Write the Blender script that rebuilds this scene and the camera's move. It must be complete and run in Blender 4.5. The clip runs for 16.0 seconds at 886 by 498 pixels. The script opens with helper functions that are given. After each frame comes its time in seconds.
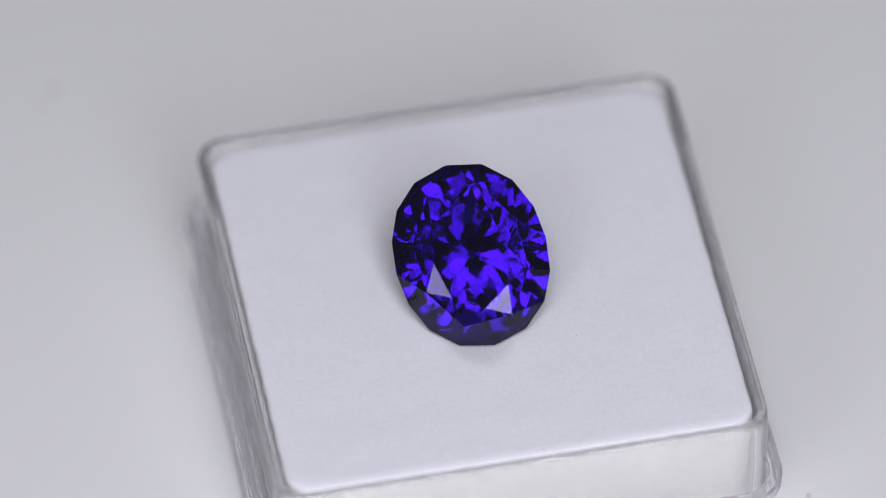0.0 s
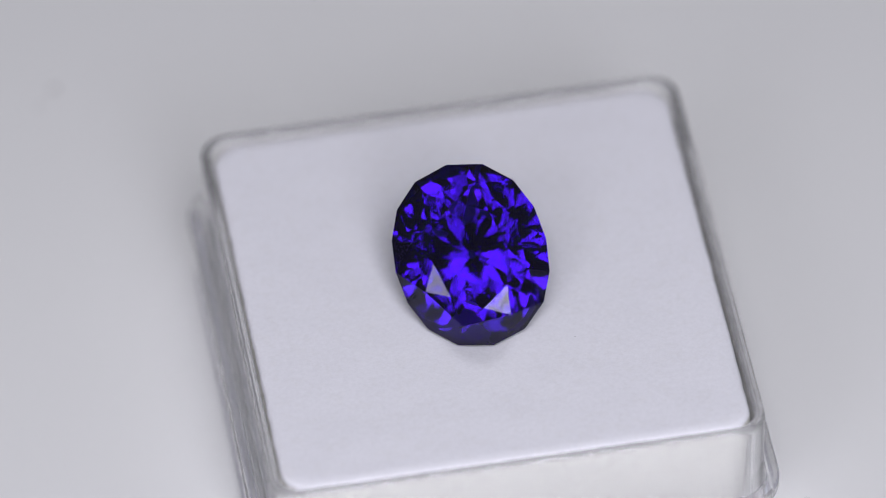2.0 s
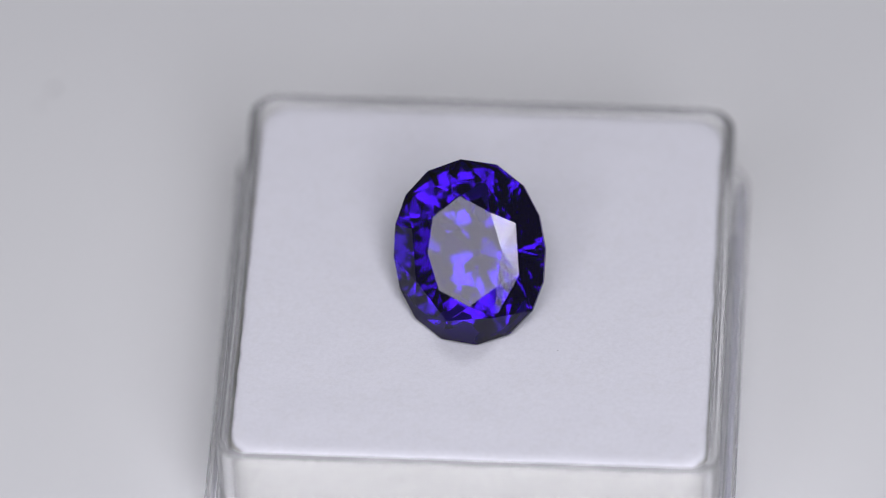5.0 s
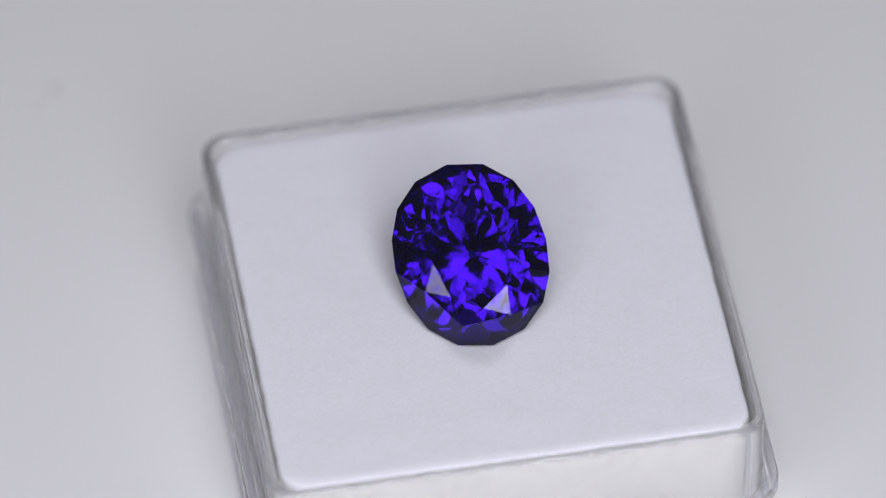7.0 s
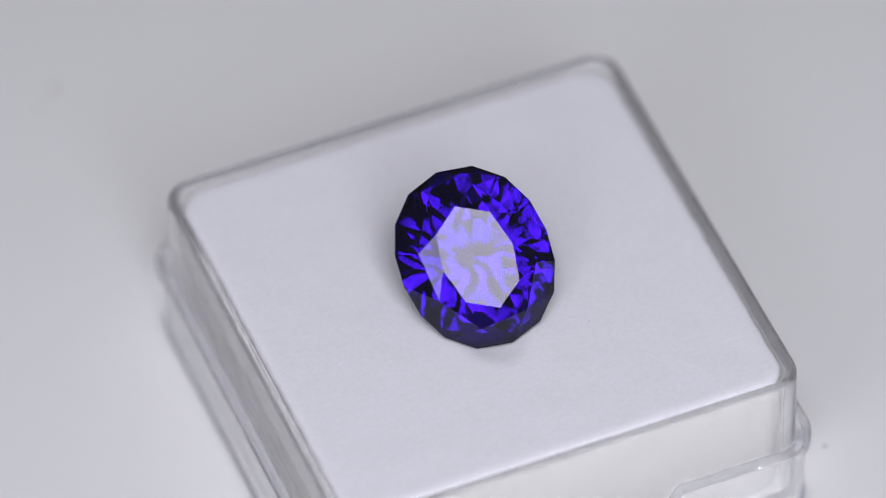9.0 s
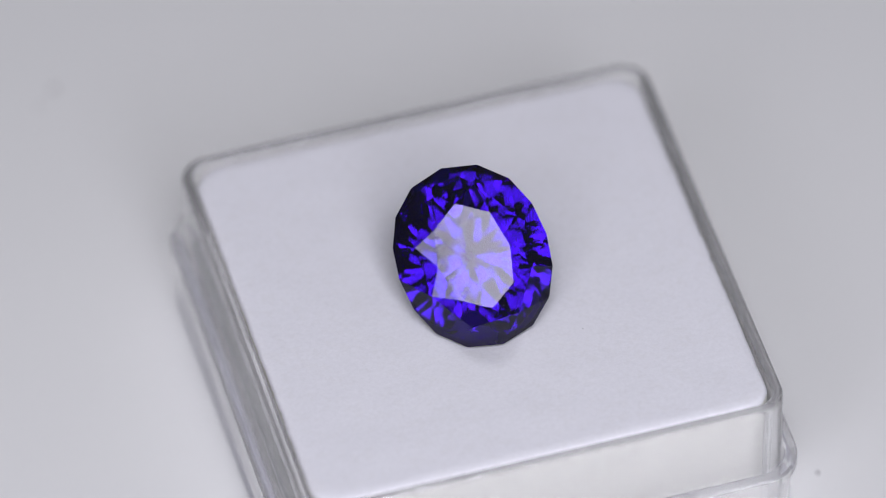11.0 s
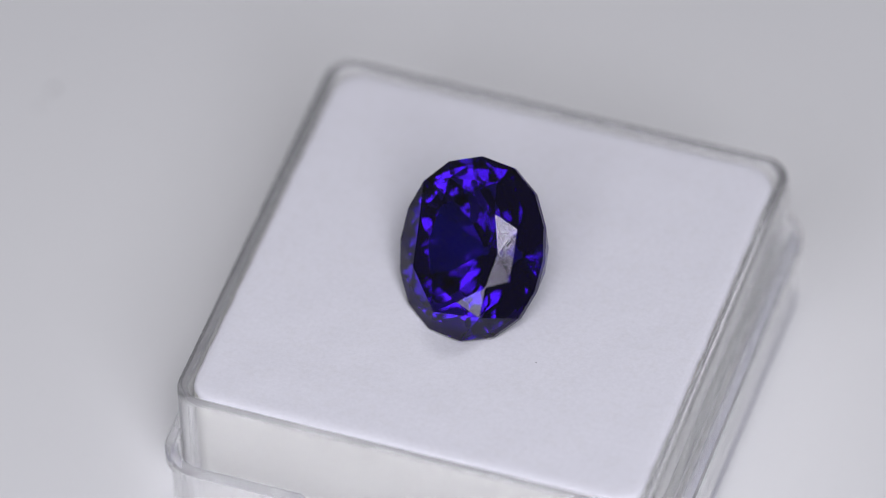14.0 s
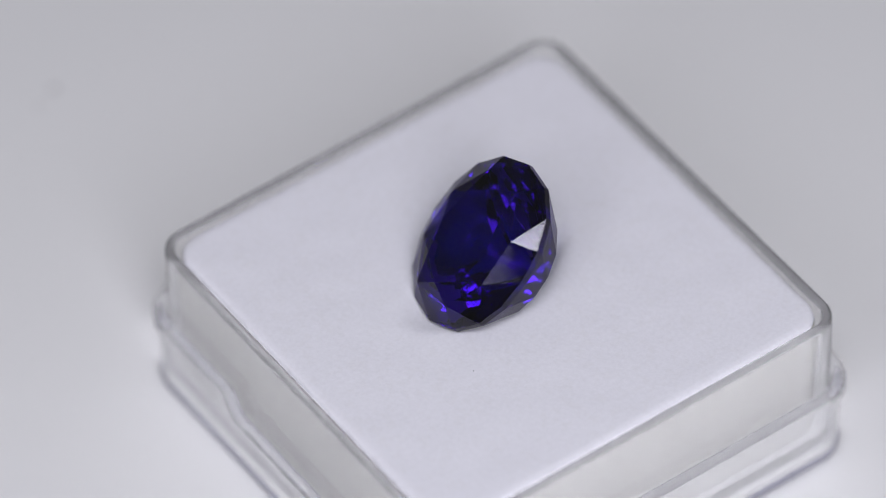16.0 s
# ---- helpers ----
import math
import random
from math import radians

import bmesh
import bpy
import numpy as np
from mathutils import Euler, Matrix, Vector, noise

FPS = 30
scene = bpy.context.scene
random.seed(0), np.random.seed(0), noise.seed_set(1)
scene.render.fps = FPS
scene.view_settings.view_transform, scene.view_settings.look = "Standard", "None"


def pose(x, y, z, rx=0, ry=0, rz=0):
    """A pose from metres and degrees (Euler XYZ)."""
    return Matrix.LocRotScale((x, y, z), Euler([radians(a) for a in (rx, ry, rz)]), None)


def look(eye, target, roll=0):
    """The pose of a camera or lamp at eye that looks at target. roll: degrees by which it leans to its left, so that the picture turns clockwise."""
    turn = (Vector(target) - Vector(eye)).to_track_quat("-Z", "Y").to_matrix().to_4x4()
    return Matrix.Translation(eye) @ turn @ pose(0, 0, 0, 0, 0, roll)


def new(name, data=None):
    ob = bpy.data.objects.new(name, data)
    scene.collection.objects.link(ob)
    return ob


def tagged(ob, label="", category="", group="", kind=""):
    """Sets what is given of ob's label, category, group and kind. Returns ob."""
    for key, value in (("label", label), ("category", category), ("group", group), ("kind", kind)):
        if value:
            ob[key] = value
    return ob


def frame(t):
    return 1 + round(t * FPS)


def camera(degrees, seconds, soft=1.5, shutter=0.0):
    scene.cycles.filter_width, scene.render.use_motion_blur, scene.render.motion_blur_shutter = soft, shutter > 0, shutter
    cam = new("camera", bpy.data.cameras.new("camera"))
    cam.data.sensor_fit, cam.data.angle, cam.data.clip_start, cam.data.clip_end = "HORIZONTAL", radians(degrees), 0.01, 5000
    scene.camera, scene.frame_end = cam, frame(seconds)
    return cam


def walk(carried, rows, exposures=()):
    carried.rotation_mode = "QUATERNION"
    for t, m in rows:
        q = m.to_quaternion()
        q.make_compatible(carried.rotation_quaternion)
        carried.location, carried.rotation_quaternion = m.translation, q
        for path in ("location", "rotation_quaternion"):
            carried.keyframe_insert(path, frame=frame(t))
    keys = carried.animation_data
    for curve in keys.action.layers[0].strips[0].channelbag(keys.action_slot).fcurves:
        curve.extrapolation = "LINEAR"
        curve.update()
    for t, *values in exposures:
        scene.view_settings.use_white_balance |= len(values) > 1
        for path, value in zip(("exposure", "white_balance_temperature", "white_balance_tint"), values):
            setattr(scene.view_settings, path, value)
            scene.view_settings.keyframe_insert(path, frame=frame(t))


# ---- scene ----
CM = 0.01
TOP = 1.2 * CM            # height of the box's upper face over the sheet

cam = camera(6.207, 16.0, soft=0.6)
cam.data.dof.use_dof = True
cam.data.dof.focus_distance = 0.4966
cam.data.dof.aperture_fstop = 15.0
EYE = pose(0.0, -0.33493, 0.37125 + TOP, 42.343, 0.898, -0.516)
walk(cam, [(0.0, EYE), (16.0, EYE)])

# the turn of the box, in degrees, by seconds; the two unseen stretches swing on at the same pace
TURN = (
    (0.0, 10.4), (0.2, 6.6), (0.5, 1.7), (0.7, -1.8), (0.85, -3.6), (1.0, -1.6), (1.2, 1.7), (1.5, 8.5), (1.7, 12.0), (1.8, 12.6),
    (2.0, 9.4), (2.2, 5.8), (2.5, -0.3), (2.7, -3.8), (2.85, -4.9), (3.0, -3.9), (3.2, -0.9), (3.5, 6.1), (3.75, 10.8), (4.0, 13.4), (4.2, 9.6),
    (4.6, 2.0), (5.0, -3.9), (5.25, -5.2), (5.5, -3.9), (5.9, 2.0), (6.3, 9.8), (6.55, 13.9), (6.8, 12.7), (7.0, 9.1), (7.2, 5.0),
    (7.5, -0.8), (7.65, -1.6), (7.8, -0.2), (8.0, 3.4), (8.2, 7.7), (8.5, 13.2), (8.75, 17.4), (9.0, 21.9), (9.2, 22.8),
    (9.6, 17.5), (10.0, 10.8), (10.3, 8.2), (10.6, 10.2), (11.0, 15.8), (11.3, 20.2), (11.6, 23.1), (11.8, 20.4), (12.0, 15.6), (12.5, 7.2), (13.0, -1.1),
    (13.5, -10.2), (14.0, -19.3), (14.5, -28.1), (15.0, -37.4), (15.5, -46.4), (16.0, -54.7),
)


# ---- light ----
def panel(name, spot, at, wide, high, watts, tone, lean=0):
    data = bpy.data.lights.new(name, "AREA")
    data.shape, data.size, data.size_y, data.energy, data.color = "RECTANGLE", wide, high, watts, tone
    ob = new(name, data)
    ob.matrix_world = look(spot, at, lean)
    return ob


def round_about(azimuth, elevation, far):
    a, e = radians(azimuth), radians(elevation)
    return Vector((math.cos(a) * math.cos(e), math.sin(a) * math.cos(e), math.sin(e))) * far + Vector((0, 0, TOP))


MIDDLE = (0, 0, TOP)
LAMP_TONE = (0.975, 0.965, 1.09)
panel("overhead_softbox", round_about(-86, 59, 0.32), MIDDLE, 0.157, 0.073, 0.485, LAMP_TONE)
panel("side_softbox", round_about(-120, 39, 0.32), MIDDLE, 0.078, 0.148, 0.146, LAMP_TONE, 13)
panel("side_softbox", round_about(-72.4, 39.7, 0.32), MIDDLE, 0.0865, 0.136, 0.280, LAMP_TONE)

world = bpy.data.worlds.new("room_air")
scene.world = world
world.use_nodes = True
world.node_tree.nodes["Background"].inputs[0].default_value = (0.108, 0.108, 0.111, 1)
world.node_tree.nodes["Background"].inputs[1].default_value = 1.0
scene.view_settings.exposure = 0.0


# ---- materials ----
def material(name):
    m = bpy.data.materials.new(name)
    m.use_nodes = True
    nt = m.node_tree
    return m, nt, nt.nodes["Principled BSDF"]


def noise_node(nt, scale, detail=4.0, rough=0.6):
    co = nt.nodes.new("ShaderNodeTexCoord")
    tex = nt.nodes.new("ShaderNodeTexNoise")
    tex.inputs["Scale"].default_value, tex.inputs["Detail"].default_value, tex.inputs["Roughness"].default_value = scale, detail, rough
    nt.links.new(co.outputs["Object"], tex.inputs["Vector"])
    return tex


def ramp_node(nt, source, stops):
    ramp = nt.nodes.new("ShaderNodeValToRGB")
    ramp.color_ramp.elements[0].position, ramp.color_ramp.elements[1].position = stops[0][0], stops[1][0]
    ramp.color_ramp.elements[0].color, ramp.color_ramp.elements[1].color = (*stops[0][1], 1), (*stops[1][1], 1)
    nt.links.new(source, ramp.inputs[0])
    return ramp


def bump_node(nt, source, shader, strength, distance):
    bump = nt.nodes.new("ShaderNodeBump")
    bump.inputs["Strength"].default_value, bump.inputs["Distance"].default_value = strength, distance
    nt.links.new(source, bump.inputs["Height"])
    nt.links.new(bump.outputs["Normal"], shader.inputs["Normal"])


def sheet_material():
    m, nt, sh = material("white_sheet")
    wide = noise_node(nt, 9.0, 3.0)
    ramp = ramp_node(nt, wide.outputs["Fac"], ((0.3, (0.775, 0.778, 0.763)), (0.7, (0.80, 0.803, 0.783))))
    nt.links.new(ramp.outputs["Color"], sh.inputs["Base Color"])
    sh.inputs["Roughness"].default_value = 0.55
    fine = noise_node(nt, 1800.0, 3.0)
    bump_node(nt, fine.outputs["Fac"], sh, 0.05, 0.0002)
    return m


def foam_material():
    m, nt, sh = material("white_foam")
    fine = noise_node(nt, 3600.0, 4.0, 0.65)
    ramp = ramp_node(nt, fine.outputs["Fac"], ((0.3, (0.735, 0.735, 0.765)), (0.7, (0.79, 0.79, 0.822))))
    patch = noise_node(nt, 1500.0, 3.0, 0.6)
    stain = ramp_node(nt, patch.outputs["Fac"], ((0.36, (0.982, 0.98, 0.972)), (0.50, (1.0, 1.0, 1.0))))
    blend = nt.nodes.new("ShaderNodeMixRGB")
    blend.blend_type = "MULTIPLY"
    blend.inputs[0].default_value = 1.0
    nt.links.new(ramp.outputs["Color"], blend.inputs[1])
    nt.links.new(stain.outputs["Color"], blend.inputs[2])
    nt.links.new(blend.outputs[0], sh.inputs["Base Color"])
    sh.inputs["Roughness"].default_value = 0.9
    sh.inputs["Specular IOR Level"].default_value = 0.15
    bump_node(nt, fine.outputs["Fac"], sh, 0.10, 0.0002)
    return m


def shaded_cut_foam_material():
    """The pad's cut sides: open cells, yellower than the skin on top; the walls' shade is painted into the darker
    colour.
    """
    m, nt, sh = material("shaded_cut_foam")
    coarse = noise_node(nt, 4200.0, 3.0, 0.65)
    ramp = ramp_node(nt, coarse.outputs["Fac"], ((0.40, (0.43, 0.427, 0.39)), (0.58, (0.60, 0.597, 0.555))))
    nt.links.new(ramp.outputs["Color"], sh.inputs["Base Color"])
    sh.inputs["Roughness"].default_value = 0.95
    sh.inputs["Specular IOR Level"].default_value = 0.1
    bump_node(nt, coarse.outputs["Fac"], sh, 0.4, 0.0002)
    return m


def plastic_material():
    m, nt, sh = material("clear_plastic")
    sh.inputs["Base Color"].default_value = (0.93, 0.93, 0.925, 1)
    sh.inputs["Transmission Weight"].default_value = 0.83
    sh.inputs["IOR"].default_value = 1.345
    sh.inputs["Roughness"].default_value = 0.025
    wave = noise_node(nt, 160.0, 2.0)
    bump_node(nt, wave.outputs["Fac"], sh, 0.06, 0.0006)
    return m


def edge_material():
    """The shell's bottom edge: its dark line of refraction and contact shade, painted as plastic greyer than the thin
    walls.
    """
    m, nt, sh = material("shaded_edge_plastic")
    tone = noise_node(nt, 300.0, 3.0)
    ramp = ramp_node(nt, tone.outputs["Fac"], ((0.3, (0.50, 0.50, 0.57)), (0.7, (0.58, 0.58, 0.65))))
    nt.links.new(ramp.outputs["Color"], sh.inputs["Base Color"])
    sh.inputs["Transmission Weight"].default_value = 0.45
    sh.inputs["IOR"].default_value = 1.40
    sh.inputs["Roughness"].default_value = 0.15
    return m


def gem_material():
    m, nt, sh = material("blue_gem")
    nt.nodes.remove(sh)
    glass = nt.nodes.new("ShaderNodeBsdfRefraction")
    glass.inputs["Color"].default_value = (0.150, 0.046, 0.51, 1)
    glass.inputs["IOR"].default_value = 1.781
    glass.inputs["Roughness"].default_value = 0.06
    gloss = nt.nodes.new("ShaderNodeBsdfGlossy")
    gloss.inputs["Roughness"].default_value = 0.0
    gloss.inputs["Color"].default_value = (0.60, 0.59, 0.63, 1)
    shine = nt.nodes.new("ShaderNodeFresnel")
    shine.inputs["IOR"].default_value = 1.781
    mix = nt.nodes.new("ShaderNodeMixShader")
    nt.links.new(shine.outputs[0], mix.inputs[0])
    nt.links.new(glass.outputs[0], mix.inputs[1])
    nt.links.new(gloss.outputs[0], mix.inputs[2])
    nt.links.new(mix.outputs[0], nt.nodes["Material Output"].inputs["Surface"])
    return m


def plain_material(name, colour, rough=0.8):
    m, nt, sh = material(name)
    tex = noise_node(nt, 6.0, 4.0)
    ramp = ramp_node(nt, tex.outputs["Fac"], ((0.3, tuple(0.9 * c for c in colour)), (0.7, colour)))
    nt.links.new(ramp.outputs["Color"], sh.inputs["Base Color"])
    sh.inputs["Roughness"].default_value = rough
    return m


SHEET, FOAM, SHADED_CUT_FOAM = sheet_material(), foam_material(), shaded_cut_foam_material()
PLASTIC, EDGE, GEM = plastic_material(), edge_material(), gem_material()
DUST = plain_material("grey_dust", (0.10, 0.095, 0.09), 0.9)


# ---- building helpers ----
def part(name, bm, mat, parent=None, label="", smooth=False, turn=True):
    if turn:
        bmesh.ops.recalc_face_normals(bm, faces=bm.faces)
    mesh = bpy.data.meshes.new(name)
    bm.to_mesh(mesh)
    bm.free()
    mesh.materials.append(mat)
    if smooth:
        mesh.shade_smooth()
    ob = new(name, mesh)
    if parent:
        ob.parent = parent
    if label:
        tagged(ob, label=label)
    return ob


def outline(half, radius, bend=10, straight=24):
    """A rounded square, counter-clockwise, as (x, y) pairs, with points along the straights."""
    pts = []
    flat = half - radius
    for q in range(4):
        a0 = q * math.pi / 2
        ca, sa = math.cos(a0), math.sin(a0)
        for k in range(straight):
            y = -flat + 2 * flat * k / straight
            pts.append((half * ca - y * sa, half * sa + y * ca))
        for k in range(bend):
            a = math.pi / 2 * k / bend
            x, y = flat + radius * math.cos(a), flat + radius * math.sin(a)
            pts.append((x * ca - y * sa, x * sa + y * ca))
    return pts


def loft(bm, rings, cap_first=True, cap_last=True):
    """Joins rings of equally many points by quads; a cap closes an end."""
    loops = [[bm.verts.new(p) for p in ring] for ring in rings]
    n = len(loops[0])
    for a, b in zip(loops, loops[1:]):
        for k in range(n):
            bm.faces.new((a[k], a[(k + 1) % n], b[(k + 1) % n], b[k]))
    if cap_first:
        bm.faces.new(loops[0][::-1])
    if cap_last:
        bm.faces.new(loops[-1])
    return loops


def ring(half, radius, z):
    return [(x * CM, y * CM, z * CM) for x, y in outline(half, radius)]


# ---- the place ----
def build_sheet():
    bm = bmesh.new()
    bmesh.ops.create_grid(bm, x_segments=8, y_segments=8, size=0.9)
    ob = part("ground", bm, SHEET)
    tagged(ob, "seamless matt white sheet on which the box stands", "backdrop sheet", kind="structure")


build_sheet()


# ---- the box ----
def build_tray(parent):
    bm = bmesh.new()
    rings = [ring(1.425, 0.09, -1.00), ring(1.435, 0.10, -0.98), ring(1.451, 0.115, -0.045)]
    for k in range(0, 13):
        a = math.pi * k / 12
        grow = -0.033 * math.copysign(abs(math.cos(a)) ** 0.85, math.cos(a))
        rings.append(ring(1.484 + grow, 0.148 + grow, -0.045 + 0.045 * abs(math.sin(a)) ** 0.85))
    rings += [ring(1.517, 0.181, -0.5), ring(1.510, 0.175, -1.05), ring(1.485, 0.16, -1.085)]
    loft(bm, rings)
    ob = part("tray", bm, PLASTIC, parent, "clear plastic tray with a rounded rim")
    ob.visible_shadow = False
    return ob


def rim_height(x, y):
    """The lower shell's rim dips between two slanting shoulders on the two opposite sides."""
    if abs(y) < 1.3:
        return -0.56
    s = min(max((0.63 - abs(x)) / 0.06, 0.0), 1.0)
    return -0.56 - 0.16 * s


def build_cover(parent):
    bm = bmesh.new()

    def rim(half, radius, drop):
        return [(x * CM, y * CM, (rim_height(x, y) - drop) * CM) for x, y in outline(half, radius)]
    rings = [ring(1.515, 0.18, -1.10), ring(1.53, 0.19, -1.09), rim(1.53, 0.19, 0.015), rim(1.545, 0.205, 0.0), rim(1.598, 0.26, 0.0), rim(1.612, 0.27, 0.015),
             rim(1.612, 0.27, 0.075), rim(1.582, 0.245, 0.11), ring(1.568, 0.235, -1.14), ring(1.558, 0.23, -1.18), ring(1.54, 0.22, -1.20)]
    loft(bm, rings)
    ob = part("cover", bm, PLASTIC, parent, "clear plastic lower shell with a dipped rim")
    ob.visible_shadow = False
    # added grey ring: paints the dark line where the shell meets the sheet
    edge_band = bmesh.new()
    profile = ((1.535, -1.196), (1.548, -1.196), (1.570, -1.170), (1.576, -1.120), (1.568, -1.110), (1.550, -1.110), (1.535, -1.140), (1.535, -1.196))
    loft(edge_band, [ring(h, h - 1.345, z) for h, z in profile], False, False)
    bmesh.ops.remove_doubles(edge_band, verts=edge_band.verts, dist=1e-7)
    part("shade_rim", edge_band, EDGE, ob, "grey band painting the shaded line at the clear shell's bottom edge")
    return ob


def dimple(x, y):
    """How far the gem presses the foam down: a trough from the gem's lower edge to its point."""
    u, v = (x + 0.065) / 0.30, (y + 0.08) / 0.62
    r = min(math.hypot(u, v), 1.0)
    q = min(math.hypot((x + 0.13) / 0.22, (y - 0.40) / 0.28), 1.0)
    return 0.115 * (0.78 + 0.40 * v) * (1 - r ** 4) ** 2 + 0.05 * (1 - q * q) ** 2


def build_foam(parent):
    bm = bmesh.new()
    rings = [[(x * CM, y * CM, z * CM) for x, y in outline(h, r, straight=90)] for h, r, z in ((1.40, 0.15, -0.97), (1.41, 0.16, -0.95))]
    for drop, inset in ((0.22, 0.0), (0.10, 0.0), (0.065, 0.001), (0.046, 0.005), (0.035, 0.012), (0.028, 0.024), (0.025, 0.06)):
        rows = []
        for x, y in outline(1.438 - inset, 0.17, straight=90):
            w = noise.noise(Vector((x * 7, y * 7, drop * 4))) * 0.6 + noise.noise(Vector((x * 29, y * 29, drop * 15))) * 0.5
            k = 1 + 0.006 * (w - 0.2) * (1 if drop < 0.2 else 0)
            rows.append((x * k * CM, y * k * CM, -drop * CM))
        rings.append(rows)
    for step in range(1, 40):
        share = 1 - step / 40
        rows = []
        for x, y in outline(1.37 * share, 0.15 * share, straight=90):
            wave = 0.004 * noise.noise(Vector((x * 4, y * 4, 7.0))) + 0.0008 * noise.noise(Vector((x * 30, y * 30, 2.0)))
            rows.append((x * CM, y * CM, (-0.025 + wave - dimple(x, y)) * CM))
        rings.append(rows)
    loft(bm, rings)
    bm.normal_update()
    # side faces take the cut foam, with the plastic walls' shade in its colour
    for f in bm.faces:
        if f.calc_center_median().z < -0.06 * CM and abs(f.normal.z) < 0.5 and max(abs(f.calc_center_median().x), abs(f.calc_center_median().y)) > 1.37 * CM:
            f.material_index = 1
    ob = part("foam_pad", bm, FOAM, parent, "soft white foam pad with ragged edges", smooth=True)
    ob.data.materials.append(SHADED_CUT_FOAM)
    return ob


BOX_AT = pose(-0.0426 * CM, 0.0912 * CM, TOP)
gem_box = new("gem_box")
tagged(gem_box, "flat clear plastic display box filled with white foam", "gem box")
build_tray(gem_box)
build_cover(gem_box)
build_foam(gem_box)


# ---- the gem ----
def build_gem():
    """An oval cut: a table of eight sides, stars, two rows of crown facets, a girdle of sixteen sides, a pavilion in three rows."""
    wide, long = 0.4745, 0.5738

    def on_oval(k, share, z, stretch=1.0):
        th = radians(88.58) - k * math.pi / 8
        # the stone is cut by hand: its corners stand a little unevenly round the oval
        th += 0.0142 * math.sin(4 * th) - 0.0732 * math.sin(2 * th) + 0.0089 * math.sin(th) - 0.0098 * math.cos(th) - 0.0162 * math.cos(2 * th)
        r = share * (1 - 0.0117 * math.cos(4 * th))
        return Vector((wide * r * math.cos(th), long * r * stretch * math.sin(th), z)) * CM
    pts = [Vector((0, 0, -0.5851)) * CM]
    for k in range(16):
        pts.append(on_oval(k, 1.0, 0.0))
        pts.append(on_oval(k, 1.0, -0.045))
        pts.append(on_oval(k + 0.5, 0.8732, -0.2487, 0.819))
        pts.append(on_oval(k, 0.4425, -0.425, 0.829))
        pts.append(on_oval(k + 0.5, 0.0465, -0.5773, 0.955))
    for k in range(8):
        pts.append(on_oval(2 * k, 0.488, 0.147, 1.219))
        pts.append(on_oval(2 * k + 1, 0.7214, (0.115, 0.115, 0.118, 0.115, 0.115, 0.115, 0.110, 0.107)[k], 1.109))
    bm = bmesh.new()
    for p in pts:
        bm.verts.new(p)
    bmesh.ops.convex_hull(bm, input=bm.verts)
    bmesh.ops.dissolve_limit(bm, angle_limit=radians(0.5), verts=bm.verts, edges=bm.edges)
    bmesh.ops.recalc_face_normals(bm, faces=bm.faces)
    gem = new("gemstone")
    tagged(gem, "faceted oval deep blue violet gemstone leaning on the foam", "gemstone")
    sorts = {"table": [], "crown": [], "girdle": [], "pavilion": []}
    for f in bm.faces:
        z = f.calc_center_median().z / CM
        sorts["table" if f.normal.z > 0.995 else "girdle" if abs(f.normal.z) < 0.15 else "crown" if z > 0 else "pavilion"].append(f)
    for name, faces in sorts.items():
        cut = bmesh.new()
        made = {}
        for f in faces:
            for v in f.verts:
                if v not in made:
                    made[v] = cut.verts.new(v.co)
            cut.faces.new([made[v] for v in f.verts])
        part(name, cut, GEM, gem, turn=False)
    bm.free()
    return gem


def build_speck(name, size, seed):
    """A crumb of dust: a small, flat, uneven lump."""
    bm = bmesh.new()
    bmesh.ops.create_icosphere(bm, subdivisions=2, radius=size)
    for v in bm.verts:
        v.co *= 1 + 0.6 * noise.noise(v.co / size * 1.3 + Vector((seed, 0, 0)))
        v.co.z = v.co.z * 0.4 + size * 0.3
    return tagged(part(name, bm, DUST), "tiny grey crumb of dust on the white surface", "dust")


still_speck = build_speck("dust_speck", 0.015 * CM, 1.0)
still_speck.matrix_world = pose(-2.792 * CM, 2.899 * CM, 0)
faint_speck = build_speck("dust_speck", 0.009 * CM, 4.0)
faint_speck.matrix_world = pose(-2.880 * CM, 2.750 * CM, 0)
SPECK_AT = pose(1.803 * CM, -1.015 * CM, 0)
sheet_speck = build_speck("dust_speck", 0.010 * CM, 9.0)
CRUMB_AT = pose(0.461 * CM, -0.450 * CM, TOP - 0.027 * CM)
foam_crumb = build_speck("dust_speck", 0.0045 * CM, 13.0)

GEM_AT = (pose(-0.1008 * CM, 0.0041 * CM, 0.3391 * CM + TOP) @ pose(0, 0, 0, 0, 0, -10.657) @ pose(0, 0, 0, 42.31, -0.96, 0) @ pose(0, 0, 0, 0, 0, 14.72))
gemstone = build_gem()


# ---- what moves ----
def motions():
    def turned(a):
        # the turning plate runs a little out of true
        return pose(float(np.interp(a, (-54, -28, -1, 10, 22), (0.0, -0.002, -0.017, -0.006, 0.015))) * CM, 0, 0, 0, 0, a)
    walk(gem_box, [(t, turned(a) @ BOX_AT) for t, a in TURN])
    walk(gemstone, [(t, turned(a) @ GEM_AT) for t, a in TURN])
    walk(sheet_speck, [(t, turned(a) @ SPECK_AT) for t, a in TURN])
    walk(foam_crumb, [(t, turned(a) @ CRUMB_AT) for t, a in TURN])


motions()
